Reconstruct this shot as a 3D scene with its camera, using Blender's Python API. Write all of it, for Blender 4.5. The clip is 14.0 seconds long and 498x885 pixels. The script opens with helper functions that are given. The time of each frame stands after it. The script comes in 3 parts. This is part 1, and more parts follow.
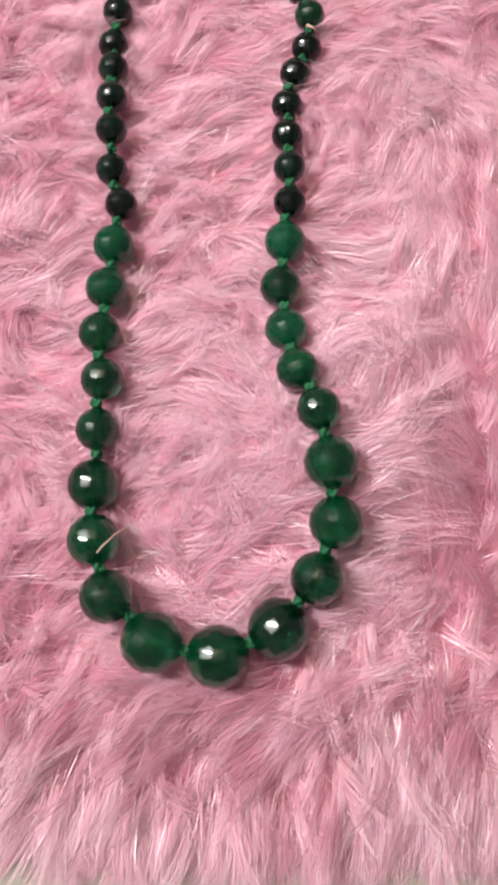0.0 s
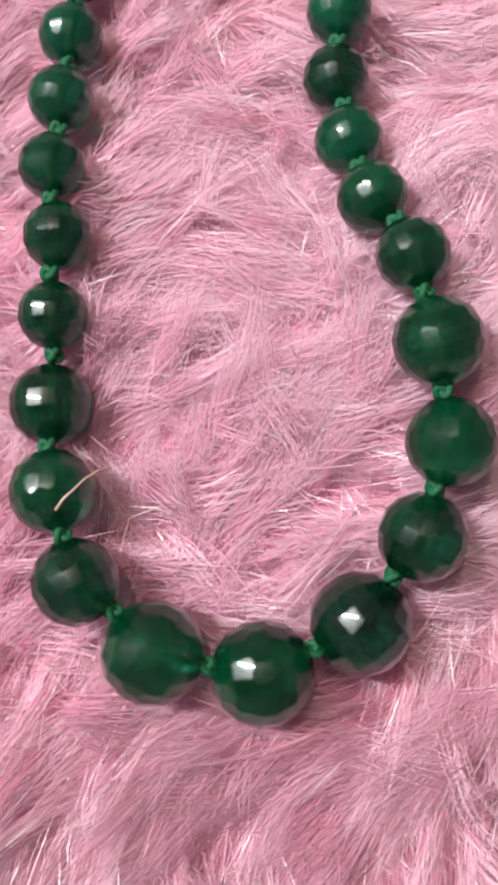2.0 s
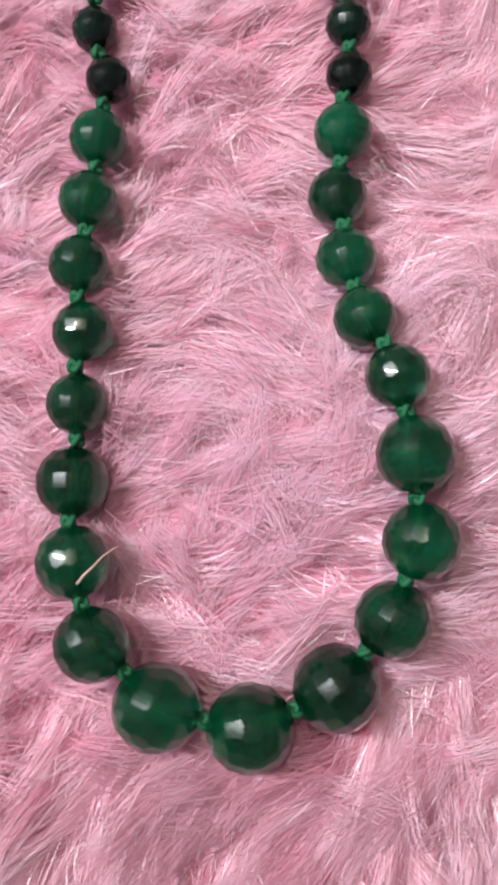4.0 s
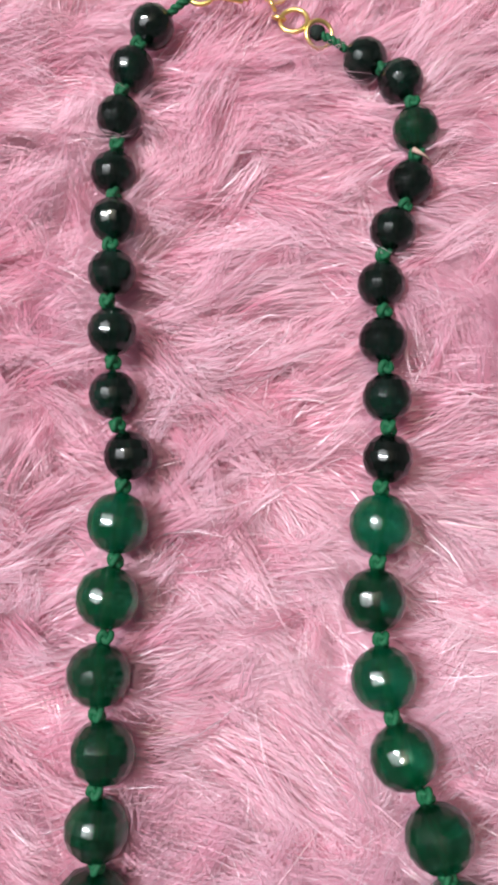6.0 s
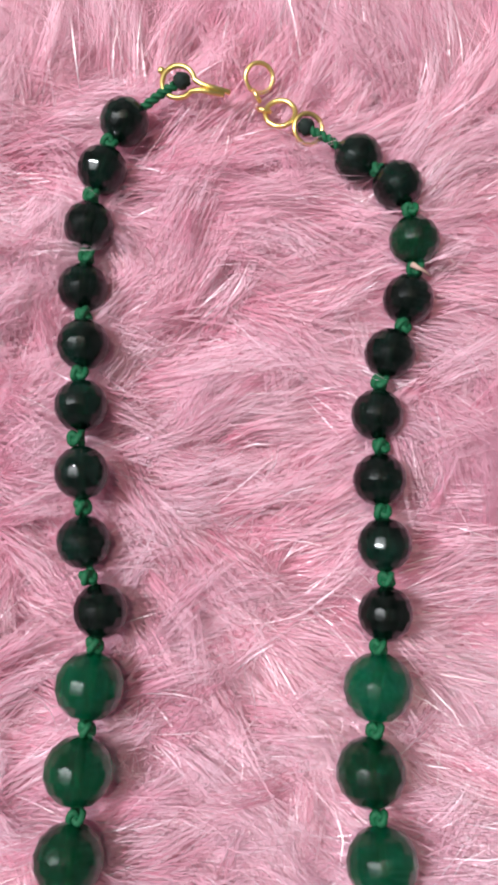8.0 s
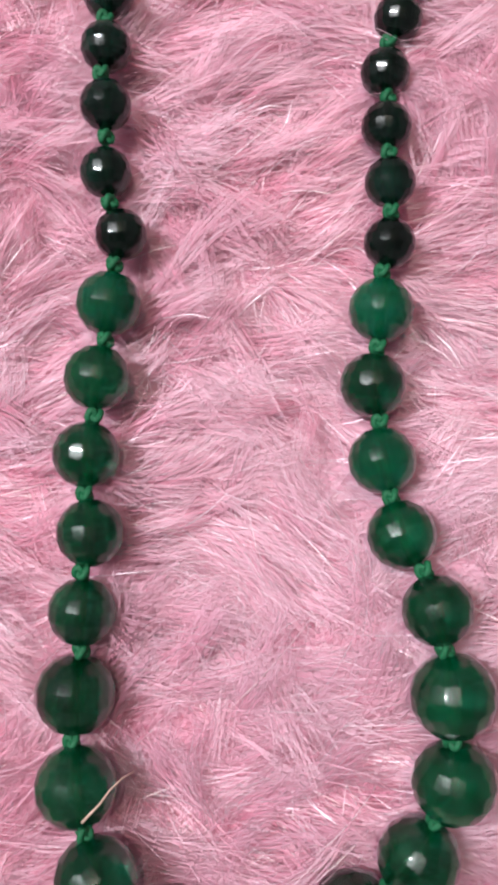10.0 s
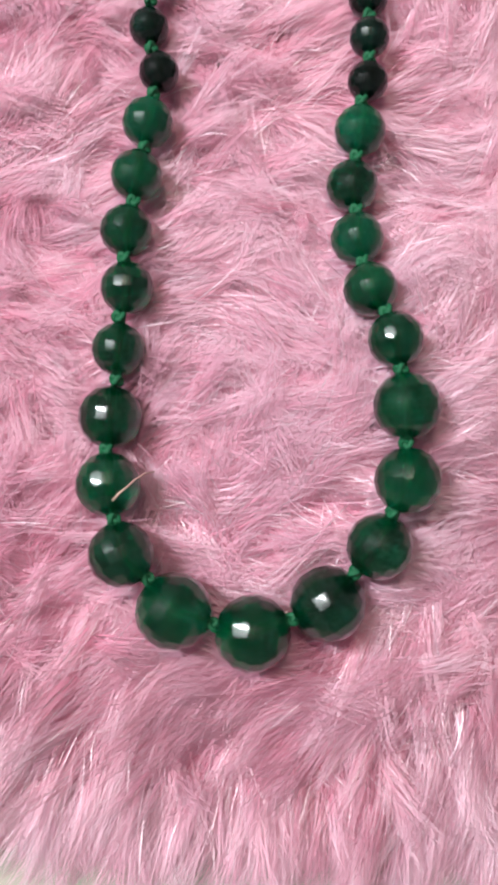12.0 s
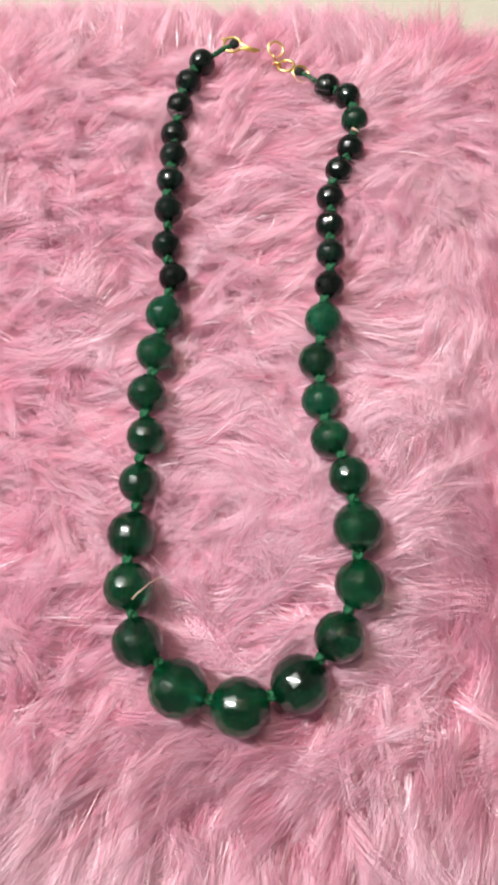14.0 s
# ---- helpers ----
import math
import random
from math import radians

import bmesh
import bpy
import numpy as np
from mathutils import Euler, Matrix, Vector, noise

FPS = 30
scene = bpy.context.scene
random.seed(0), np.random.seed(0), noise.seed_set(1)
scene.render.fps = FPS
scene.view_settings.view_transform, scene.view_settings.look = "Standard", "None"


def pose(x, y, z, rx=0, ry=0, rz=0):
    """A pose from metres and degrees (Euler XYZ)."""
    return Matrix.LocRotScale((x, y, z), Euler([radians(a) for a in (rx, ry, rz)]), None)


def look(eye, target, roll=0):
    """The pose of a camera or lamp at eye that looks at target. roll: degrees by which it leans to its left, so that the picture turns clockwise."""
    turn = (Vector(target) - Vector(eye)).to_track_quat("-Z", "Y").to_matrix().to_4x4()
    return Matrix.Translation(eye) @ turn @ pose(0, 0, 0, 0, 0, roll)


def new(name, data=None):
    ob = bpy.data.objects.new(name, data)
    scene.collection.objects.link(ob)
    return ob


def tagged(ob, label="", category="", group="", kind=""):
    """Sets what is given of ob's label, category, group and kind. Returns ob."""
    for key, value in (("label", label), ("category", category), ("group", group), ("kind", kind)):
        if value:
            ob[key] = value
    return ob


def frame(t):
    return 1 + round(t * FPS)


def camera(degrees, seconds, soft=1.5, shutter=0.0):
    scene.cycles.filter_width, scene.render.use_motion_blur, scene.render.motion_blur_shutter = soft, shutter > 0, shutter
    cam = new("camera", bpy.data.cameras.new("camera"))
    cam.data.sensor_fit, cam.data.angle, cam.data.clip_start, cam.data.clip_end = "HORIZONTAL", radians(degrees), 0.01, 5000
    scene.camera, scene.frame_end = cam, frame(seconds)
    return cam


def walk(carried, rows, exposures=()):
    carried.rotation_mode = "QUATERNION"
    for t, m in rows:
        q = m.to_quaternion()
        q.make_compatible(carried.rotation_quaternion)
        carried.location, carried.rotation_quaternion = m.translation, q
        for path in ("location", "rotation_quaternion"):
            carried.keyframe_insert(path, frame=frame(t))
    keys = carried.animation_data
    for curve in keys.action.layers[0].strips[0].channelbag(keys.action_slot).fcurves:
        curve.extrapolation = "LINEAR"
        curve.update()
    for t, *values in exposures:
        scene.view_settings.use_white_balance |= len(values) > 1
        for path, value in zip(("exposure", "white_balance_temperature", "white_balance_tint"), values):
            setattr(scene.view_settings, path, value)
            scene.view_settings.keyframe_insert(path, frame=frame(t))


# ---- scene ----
cam = camera(31.88, 14.0, soft=3.7)
ROWS = [
    (0.0, 0.0100, -0.0933, 0.2548, 15.14, -0.03, -0.02),
    (0.5, 0.0112, -0.0880, 0.2443, 14.60, -0.01, -0.13),
    (1.0, 0.0073, -0.0800, 0.2254, 13.26, 0.04, -0.73),
    (1.5, 0.0102, -0.0819, 0.1945, 12.94, 2.98, -1.32),
    (2.0, 0.0068, -0.0876, 0.1765, 14.28, 2.58, -2.02),
    (4.5, 0.0029, -0.0548, 0.2026, 10.00, -0.51, 0.49),
    (5.0, -0.0028, -0.0334, 0.2039, 9.22, -1.87, 0.56),
    (5.5, -0.0052, -0.0192, 0.2015, 8.66, -2.20, 0.50),
    (6.0, -0.0019, 0.0035, 0.2013, 7.90, 0.03, 0.44),
    (6.5, 0.0018, 0.0276, 0.1976, 7.60, -0.26, 0.27),
    (7.0, 0.0017, 0.0376, 0.1913, 6.90, -0.01, -0.07),
    (9.5, -0.0071, -0.0088, 0.1925, 7.11, -2.55, 0.82),
    (10.0, -0.0067, -0.0271, 0.1925, 6.74, -2.64, 1.30),
    (10.5, -0.0078, -0.0459, 0.2045, 6.64, -1.82, 1.94),
    (11.0, -0.0033, -0.0673, 0.2148, 9.01, -1.67, 2.44),
    (11.5, 0.0014, -0.0792, 0.2176, 9.97, -0.77, 2.76),
    (12.0, -0.0006, -0.0848, 0.2190, 10.95, -0.99, 3.10),
    (12.5, -0.0021, -0.0919, 0.2205, 13.05, -1.02, 3.78),
    (13.0, 0.0046, -0.0953, 0.2292, 15.94, 0.65, 4.04),
    (13.5, 0.0095, -0.0993, 0.2508, 19.49, 1.65, 3.85),
    (14.0, 0.0018, -0.1010, 0.2660, 20.22, -1.12, 3.37),
]
EXPOSURES = [(0.0, -0.62, 6600, 9), (1.0, -0.60, 6500, 9), (2.0, -0.60, 6250, 9), (4.5, -0.66, 6100, 9), (6.0, -0.70, 6100, 8), (7.0, -0.80, 6050, 7), (9.5, -0.70, 6100, 8), (10.5, -0.66, 6100, 9), (12.5, -0.60, 6050, 7), (14.0, -0.60, 6500, 9)]
walk(cam, [(t, pose(x, y, z, rx, ry, rz)) for t, x, y, z, rx, ry, rz in ROWS], exposures=EXPOSURES)

# ---- light: a tube lamp on the wall, a small warm bulb overhead, the room's bounce ----
world = bpy.data.worlds.new("room_air")
world.use_nodes = True
world.node_tree.nodes["Background"].inputs[0].default_value = (0.9, 0.92, 1.0, 1)
world.node_tree.nodes["Background"].inputs[1].default_value = 0.02
scene.world = world


def area_lamp(name, eye, target, size_x, size_y, watts, colour, roll=0):
    data = bpy.data.lights.new(name, "AREA")
    data.shape, data.size, data.size_y = "RECTANGLE", size_x, size_y
    data.energy, data.color = watts, colour
    ob = new(name, data)
    ob.matrix_world = look(eye, target, roll)
    return ob


TUBE_WATTS, BULB_WATTS = 195.0, 48.0
area_lamp("tube_lamp", (-1.45, 0.35, 2.4), (0, 0, 0.05), 0.035, 1.2, TUBE_WATTS * 0.85, (1.0, 0.97, 0.95))
# added wide lamp standing in for the wall lit round the tube
area_lamp("wall_glow_fill", (-1.49, 0.36, 2.40), (0, 0, 0.05), 1.05, 1.9, TUBE_WATTS * 0.13, (1.0, 0.97, 0.95))
area_lamp("ceiling_lamp", (-0.2, 0.5, 2.68), (-0.2, 0.5, 0), 0.09, 0.09, BULB_WATTS, (1.0, 0.88, 0.68))


# ---- materials ----
def material(name):
    m = bpy.data.materials.new(name)
    m.use_nodes = True
    return m, m.node_tree.nodes, m.node_tree.links, m.node_tree.nodes["Principled BSDF"]


def ramp(nodes, stops):
    r = nodes.new("ShaderNodeValToRGB")
    el = r.color_ramp.elements
    el[0].position, el[0].color = stops[0][0], (*stops[0][1], 1)
    el[1].position, el[1].color = stops[-1][0], (*stops[-1][1], 1)
    for p, c in stops[1:-1]:
        e = el.new(p)
        e.color = (*c, 1)
    return r


def noise_node(nodes, links, scale, detail=4.0, rough=0.55, coord="Object"):
    tc = nodes.new("ShaderNodeTexCoord")
    n = nodes.new("ShaderNodeTexNoise")
    n.inputs["Scale"].default_value, n.inputs["Detail"].default_value, n.inputs["Roughness"].default_value = scale, detail, rough
    links.new(tc.outputs[coord], n.inputs["Vector"])
    return n


def bump(nodes, links, shader, height, strength, distance):
    b = nodes.new("ShaderNodeBump")
    b.inputs["Strength"].default_value, b.inputs["Distance"].default_value = strength, distance
    links.new(height, b.inputs["Height"])
    links.new(b.outputs[0], shader.inputs["Normal"])


def fur_material():
    m, nodes, links, sh = material("pink_pile")
    geo = nodes.new("ShaderNodeNewGeometry")
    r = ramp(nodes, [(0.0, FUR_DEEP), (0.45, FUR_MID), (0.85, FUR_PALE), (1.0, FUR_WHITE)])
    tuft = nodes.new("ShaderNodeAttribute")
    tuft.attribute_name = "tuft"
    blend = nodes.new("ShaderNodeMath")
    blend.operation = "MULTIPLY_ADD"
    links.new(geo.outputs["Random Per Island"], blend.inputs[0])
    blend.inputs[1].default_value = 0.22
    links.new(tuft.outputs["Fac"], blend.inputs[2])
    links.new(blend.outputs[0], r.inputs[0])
    lay = nodes.new("ShaderNodeAttribute")
    lay.attribute_name = "lock_normal"
    links.new(lay.outputs["Vector"], sh.inputs["Normal"])
    # broad uneven dye
    n = noise_node(nodes, links, 28.0, 3.0)
    hs = nodes.new("ShaderNodeHueSaturation")
    mp = nodes.new("ShaderNodeMapRange")
    mp.inputs["To Min"].default_value, mp.inputs["To Max"].default_value = 0.8, 1.2
    links.new(n.outputs["Fac"], mp.inputs["Value"])
    links.new(mp.outputs[0], hs.inputs["Saturation"])
    # rosy shade deep in the pile, painted in towards each fibre's root
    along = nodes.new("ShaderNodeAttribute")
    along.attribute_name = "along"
    root_shade = nodes.new("ShaderNodeMix")
    root_shade.data_type = "RGBA"
    links.new(along.outputs["Fac"], root_shade.inputs["Factor"])
    root_shade.inputs[6].default_value = (*FUR_ROOT_SHADE, 1)
    links.new(r.outputs[0], root_shade.inputs[7])
    links.new(root_shade.outputs[2], hs.inputs["Color"])
    links.new(hs.outputs[0], sh.inputs["Base Color"])
    sh.inputs["Roughness"].default_value = 0.45
    sh.inputs["Specular IOR Level"].default_value = 0.35
    tr = nodes.new("ShaderNodeBsdfTranslucent")
    links.new(hs.outputs[0], tr.inputs["Color"])
    mix = nodes.new("ShaderNodeMixShader")
    mix.inputs[0].default_value = 0.3
    links.new(sh.outputs[0], mix.inputs[1])
    links.new(tr.outputs[0], mix.inputs[2])
    # the silky sheen across each fibre
    lie = nodes.new("ShaderNodeAttribute")
    lie.attribute_name = "lie"
    silk = nodes.new("ShaderNodeBsdfHair")
    silk.component = "Reflection"
    silk.inputs["Color"].default_value = (0.98, 0.86, 0.92, 1)
    silk.inputs["RoughnessU"].default_value, silk.inputs["RoughnessV"].default_value = 0.10, 0.6
    links.new(lie.outputs["Vector"], silk.inputs["Tangent"])
    gloss = nodes.new("ShaderNodeMixShader")
    shine = nodes.new("ShaderNodeAttribute")
    shine.attribute_name = "shine"
    links.new(shine.outputs["Fac"], gloss.inputs[0])
    links.new(mix.outputs[0], gloss.inputs[1])
    links.new(silk.outputs[0], gloss.inputs[2])
    links.new(gloss.outputs[0], nodes["Material Output"].inputs[0])
    return m


def backing_material():
    m, nodes, links, sh = material("pink_backing")
    n = noise_node(nodes, links, 900.0)
    r = ramp(nodes, [(0.3, (0.66, 0.28, 0.40)), (0.7, (0.78, 0.40, 0.52))])
    links.new(n.outputs["Fac"], r.inputs[0])
    links.new(r.outputs[0], sh.inputs["Base Color"])
    sh.inputs["Roughness"].default_value = 0.9
    bump(nodes, links, sh, n.outputs["Fac"], 0.6, 0.001)
    return m


def stone_material(name, dark, mid, light, clear, veil):
    """Polished dyed stone: cloudy colour that differs from bead to bead, part see-through."""
    m, nodes, links, sh = material(name)
    info = nodes.new("ShaderNodeObjectInfo")
    tc = nodes.new("ShaderNodeTexCoord")
    shift = nodes.new("ShaderNodeVectorMath")
    shift.operation = "MULTIPLY_ADD"
    comb = nodes.new("ShaderNodeCombineXYZ")
    for k in range(3):
        links.new(info.outputs["Random"], comb.inputs[k])
    links.new(comb.outputs[0], shift.inputs[0])
    shift.inputs[1].default_value = (3.1, 5.7, 9.3)
    links.new(tc.outputs["Object"], shift.inputs[2])
    n = nodes.new("ShaderNodeTexNoise")
    n.inputs["Scale"].default_value, n.inputs["Detail"].default_value = 160.0, 3.0
    links.new(shift.outputs[0], n.inputs["Vector"])
    add = nodes.new("ShaderNodeMath")
    add.operation = "MULTIPLY_ADD"
    links.new(info.outputs["Random"], add.inputs[0])
    add.inputs[1].default_value = 0.22
    links.new(n.outputs["Fac"], add.inputs[2])
    r = ramp(nodes, [(0.38, dark), (0.6, mid), (0.82, light)])
    links.new(add.outputs[0], r.inputs[0])
    fine = noise_node(nodes, links, 1500.0, 2.0)
    glass = nodes.new("ShaderNodeBsdfPrincipled")
    for body in (sh, glass):
        body.inputs["Roughness"].default_value = 0.06
        body.inputs["IOR"].default_value = 1.4
        bump(nodes, links, body, fine.outputs["Fac"], 0.05, 0.0002)
    links.new(r.outputs[0], sh.inputs["Base Color"])
    sh.inputs["Subsurface Weight"].default_value = veil
    sh.inputs["Subsurface Radius"].default_value = (0.2, 1.0, 0.5)
    sh.inputs["Subsurface Scale"].default_value = 0.003
    # light that goes through is tinted less at each face than light scattered back
    tint = nodes.new("ShaderNodeGamma")
    tint.inputs["Gamma"].default_value = 0.6
    links.new(r.outputs[0], tint.inputs["Color"])
    links.new(tint.outputs[0], glass.inputs["Base Color"])
    glass.inputs["Transmission Weight"].default_value = 1.0
    # cloudy within, polished on the face
    glass.inputs["Roughness"].default_value = 0.27
    glass.inputs["Coat Weight"].default_value, glass.inputs["Coat Roughness"].default_value, glass.inputs["Coat IOR"].default_value = 1.0, 0.05, 1.4
    mix = nodes.new("ShaderNodeMixShader")
    mix.inputs[0].default_value = clear
    links.new(sh.outputs[0], mix.inputs[1])
    links.new(glass.outputs[0], mix.inputs[2])
    links.new(mix.outputs[0], nodes["Material Output"].inputs[0])
    return m


def plain_material(name, colour, rough, scale=60.0, spread=0.12, metal=0.0, relief=0.2, depth=0.001):
    m, nodes, links, sh = material(name)
    n = noise_node(nodes, links, scale, 5.0)
    r = ramp(nodes, [(0.3, tuple(c * (1 - spread) for c in colour)), (0.7, tuple(min(1.0, c * (1 + spread)) for c in colour))])
    links.new(n.outputs["Fac"], r.inputs[0])
    links.new(r.outputs[0], sh.inputs["Base Color"])
    sh.inputs["Roughness"].default_value, sh.inputs["Metallic"].default_value = rough, metal
    bump(nodes, links, sh, n.outputs["Fac"], relief, depth)
    return m


# the root colour holds the painted rosy shade between strands
FUR_ROOT_SHADE = (0.80, 0.27, 0.405)
FUR_DEEP, FUR_MID, FUR_PALE, FUR_WHITE = (0.73, 0.26, 0.385), (0.75, 0.385, 0.51), (0.79, 0.505, 0.625), (0.87, 0.70, 0.79)
FUR = fur_material()
BACKING = backing_material()
STONE_GREEN = stone_material("green_stone", (0.0003, 0.024, 0.009), (0.0006, 0.058, 0.021), (0.0012, 0.105, 0.040), 0.6, 0.5)
STONE_DEEP = stone_material("deep_green_stone", (0.0002, 0.006, 0.0025), (0.0003, 0.014, 0.006), (0.0006, 0.034, 0.013), 0.6, 0.4)
STONE_MILKY = stone_material("milky_green_stone", (0.0008, 0.055, 0.023), (0.0016, 0.085, 0.038), (0.003, 0.12, 0.057), 0.5, 0.6)
STONE_DARK = stone_material("dark_green_stone", (0.0005, 0.002, 0.0014), (0.001, 0.0055, 0.0038), (0.002, 0.02, 0.013), 0.4, 0.3)
CORD = plain_material("green_cord", (0.0005, 0.085, 0.030), 0.7, 2500.0, 0.35, 0.0, 0.5, 0.0003)
CORD_DARK = plain_material("dark_cord", (0.002, 0.010, 0.008), 0.8, 2500.0, 0.3, 0.0, 0.5, 0.0003)
GOLD = plain_material("gold_plate", (0.98, 0.74, 0.27), 0.34, 700.0, 0.08, 1.0, 0.15, 0.0002)
FLOOR_WHITE = plain_material("white_glazed_floor", (0.46, 0.44, 0.37), 0.25, 9.0, 0.05, 0.0, 0.03, 0.0005)
WALL_PAINT = plain_material("grey_wall_paint", (0.21, 0.21, 0.215), 0.85, 14.0, 0.04, 0.0, 0.1, 0.001)
CEILING_PAINT = plain_material("grey_ceiling_paint", (0.31, 0.31, 0.31), 0.9, 14.0, 0.03, 0.0, 0.1, 0.001)
PALE_FIBRE = plain_material("pale_fibre", (0.50, 0.33, 0.28), 0.5, 900.0, 0.1)
SHADED_FIBRE = plain_material("shaded_fibre", (0.10, 0.075, 0.06), 0.6, 900.0, 0.2)


# ---- mesh helpers ----
def part(name, bm, mat, parent=None, label="", smooth=True):
    me = bpy.data.meshes.new(name)
    bm.to_mesh(me)
    bm.free()
    return part_mesh(name, me, mat, parent, label, smooth)


def part_mesh(name, me, mat, parent=None, label="", smooth=True):
    me.materials.append(mat)
    me.polygons.foreach_set("use_smooth", [smooth] * len(me.polygons))
    ob = new(name, me)
    if parent:
        ob.parent = parent
    return tagged(ob, label)


def box(bm, x0, x1, y0, y1, z0, z1):
    m = Matrix.Translation(((x0 + x1) / 2, (y0 + y1) / 2, (z0 + z1) / 2)) @ Matrix.Diagonal((x1 - x0, y1 - y0, z1 - z0, 1))
    bmesh.ops.create_cube(bm, size=1, matrix=m)


def tube(bm, points, radius, sides=8, closed=False, taper=None):
    """A round bar that follows the points."""
    pts = [Vector(p) for p in points]
    n = len(pts)
    rings, side = [], None
    for i, p in enumerate(pts):
        a = pts[(i - 1) % n] if closed or i > 0 else p
        b = pts[(i + 1) % n] if closed or i < n - 1 else p
        d = (b - a).normalized()
        if side is None:
            side = d.orthogonal().normalized()
        side = (side - d * side.dot(d)).normalized()
        up = d.cross(side)
        r = radius * (taper(i / max(1, n - 1)) if taper else 1)
        rings.append([bm.verts.new(p + r * (math.cos(2 * math.pi * k / sides) * side + math.sin(2 * math.pi * k / sides) * up)) for k in range(sides)])
    for i in range(n if closed else n - 1):
        r0, r1 = rings[i], rings[(i + 1) % n]
        for k in range(sides):
            bm.faces.new((r0[k], r0[(k + 1) % sides], r1[(k + 1) % sides], r1[k]))
    if not closed:
        bm.faces.new(list(reversed(rings[0])))
        bm.faces.new(rings[-1])


# ---- the room ----
ROOM, TALL = 2.1, 2.7
bm = bmesh.new()
box(bm, -ROOM - 0.1, ROOM + 0.1, -ROOM - 0.1, ROOM + 0.1, -0.1, 0.0)
tagged(part("floor", bm, FLOOR_WHITE, smooth=False), "plain off-white glazed floor under the cushion", "floor", kind="structure")
for wall, x0, x1, y0, y1 in (("wall_west", -ROOM - 0.1, -ROOM, -ROOM, ROOM), ("wall_east", ROOM, ROOM + 0.1, -ROOM, ROOM),
                             ("wall_north", -ROOM - 0.1, ROOM + 0.1, ROOM, ROOM + 0.1), ("wall_south", -ROOM - 0.1, ROOM + 0.1, -ROOM - 0.1, -ROOM)):
    bm = bmesh.new()
    box(bm, x0, x1, y0, y1, 0.0, TALL)
    tagged(part(wall, bm, WALL_PAINT, smooth=False), "plain grey painted wall", "wall", kind="structure")
bm = bmesh.new()
box(bm, -ROOM - 0.1, ROOM + 0.1, -ROOM - 0.1, ROOM + 0.1, TALL, TALL + 0.1)
tagged(part("ceiling", bm, CEILING_PAINT, smooth=False), "plain grey painted ceiling", "ceiling", kind="structure")

# ---- the necklace's layout, millimetres: from the middle bead up each side to the clasp ----
MIDDLE = (3.1, -88.6, 55.1)
LEFT = [
    (-11.6, -85.4, 55.8), (-21.8, -75.7, 57.9), (-25.3, -62.9, 57.6), (-26.1, -49.8, 56.4), (-25.2, -37.3, 59.7), (-24.3, -25.6, 61.4),
    (-25.4, -14.0, 61.3), (-24.4, -2.1, 60.8), (-23.2, 9.8, 60.0), (-21.7, 20.7, 60.6), (-24.5, 30.8, 60.3), (-24.7, 41.0, 62.3),
    (-25.2, 51.3, 61.2), (-25.4, 61.1, 59.6), (-26.2, 71.0, 56.4), (-25.4, 81.1, 57.0), (-23.7, 91.1, 55.8), (-20.3, 99.6, 55.3),
]
RIGHT = [
    (16.8, -82.5, 54.5), (25.3, -71.8, 59.9), (29.4, -60.0, 64.2), (28.2, -47.3, 68.3), (25.7, -35.4, 69.4), (21.3, -24.9, 66.2),
    (18.9, -13.9, 63.6), (17.8, -2.1, 61.7), (19.0, 9.8, 61.7), (20.2, 20.4, 62.1), (20.3, 30.4, 61.9), (19.9, 40.2, 60.8),
    (20.0, 50.3, 59.2), (22.2, 60.0, 58.9), (25.5, 69.1, 57.6), (26.4, 78.3, 58.9), (24.2, 88.1, 57.3), (18.4, 94.1, 54.2),
]
LEFT, RIGHT, MIDDLE = [Vector(p) / 1000 for p in LEFT], [Vector(p) / 1000 for p in RIGHT], Vector(MIDDLE) / 1000


def bead_radius(place):
    """Graduated beads: 14, 12, 10 and 8 mm, by their place from the middle."""
    return (14 if place <= 1 else 12 if place <= 4 else 10 if place <= 9 else 8) / 2000


BEADS = [(MIDDLE, bead_radius(0))] + [(p, bead_radius(k + 1)) for side in (LEFT, RIGHT) for k, p in enumerate(side)]
HOOK_EYE, HOOK_TIP = Vector((-0.0114, 0.1058, 0.0569)), Vector((-0.0030, 0.1036, 0.0571))
RING_A, RING_B, RING_C = Vector((0.0020, 0.1088, 0.0530)), Vector((0.0055, 0.1024, 0.0532)), Vector((0.0102, 0.0997, 0.0532))

# ---- the cushion ----
CUSH_X, CUSH_FRONT, CUSH_BACK, CUSH_MID, CUSH_TALL = 0.17, 0.151, 0.1345, 0.016, 0.0512


def smooth(v, a, b):
    s = np.clip((v - a) / (b - a), 0, 1)
    return s * s * (3 - 2 * s)


def half_depth(y):
    return np.where(y > CUSH_MID, CUSH_BACK, CUSH_FRONT)


def cushion_ring(x, y):
    return (np.abs(x / CUSH_X) ** 3 + np.abs((y - CUSH_MID) / half_depth(y)) ** 3) ** (1 / 3)


def cushion_height(x, y):
    """Height of the woven backing: a stuffed dome with a swelling under the right strand."""
    rho = np.clip(cushion_ring(x, y), 0, 1)
    swell = 0.0095 * np.exp(-0.5 * (((x - 0.030) / 0.02) ** 2 + ((y + 0.042) / 0.021) ** 2))
    uneven = 0.0012 * np.sin(x * 97 + 1.3) * np.sin(y * 83 + 0.4)
    return 0.003 + (CUSH_TALL - 0.003 + uneven) * np.sqrt(1 - rho ** (3 + 1.5 * smooth(y, 0.04, 0.09))) + swell


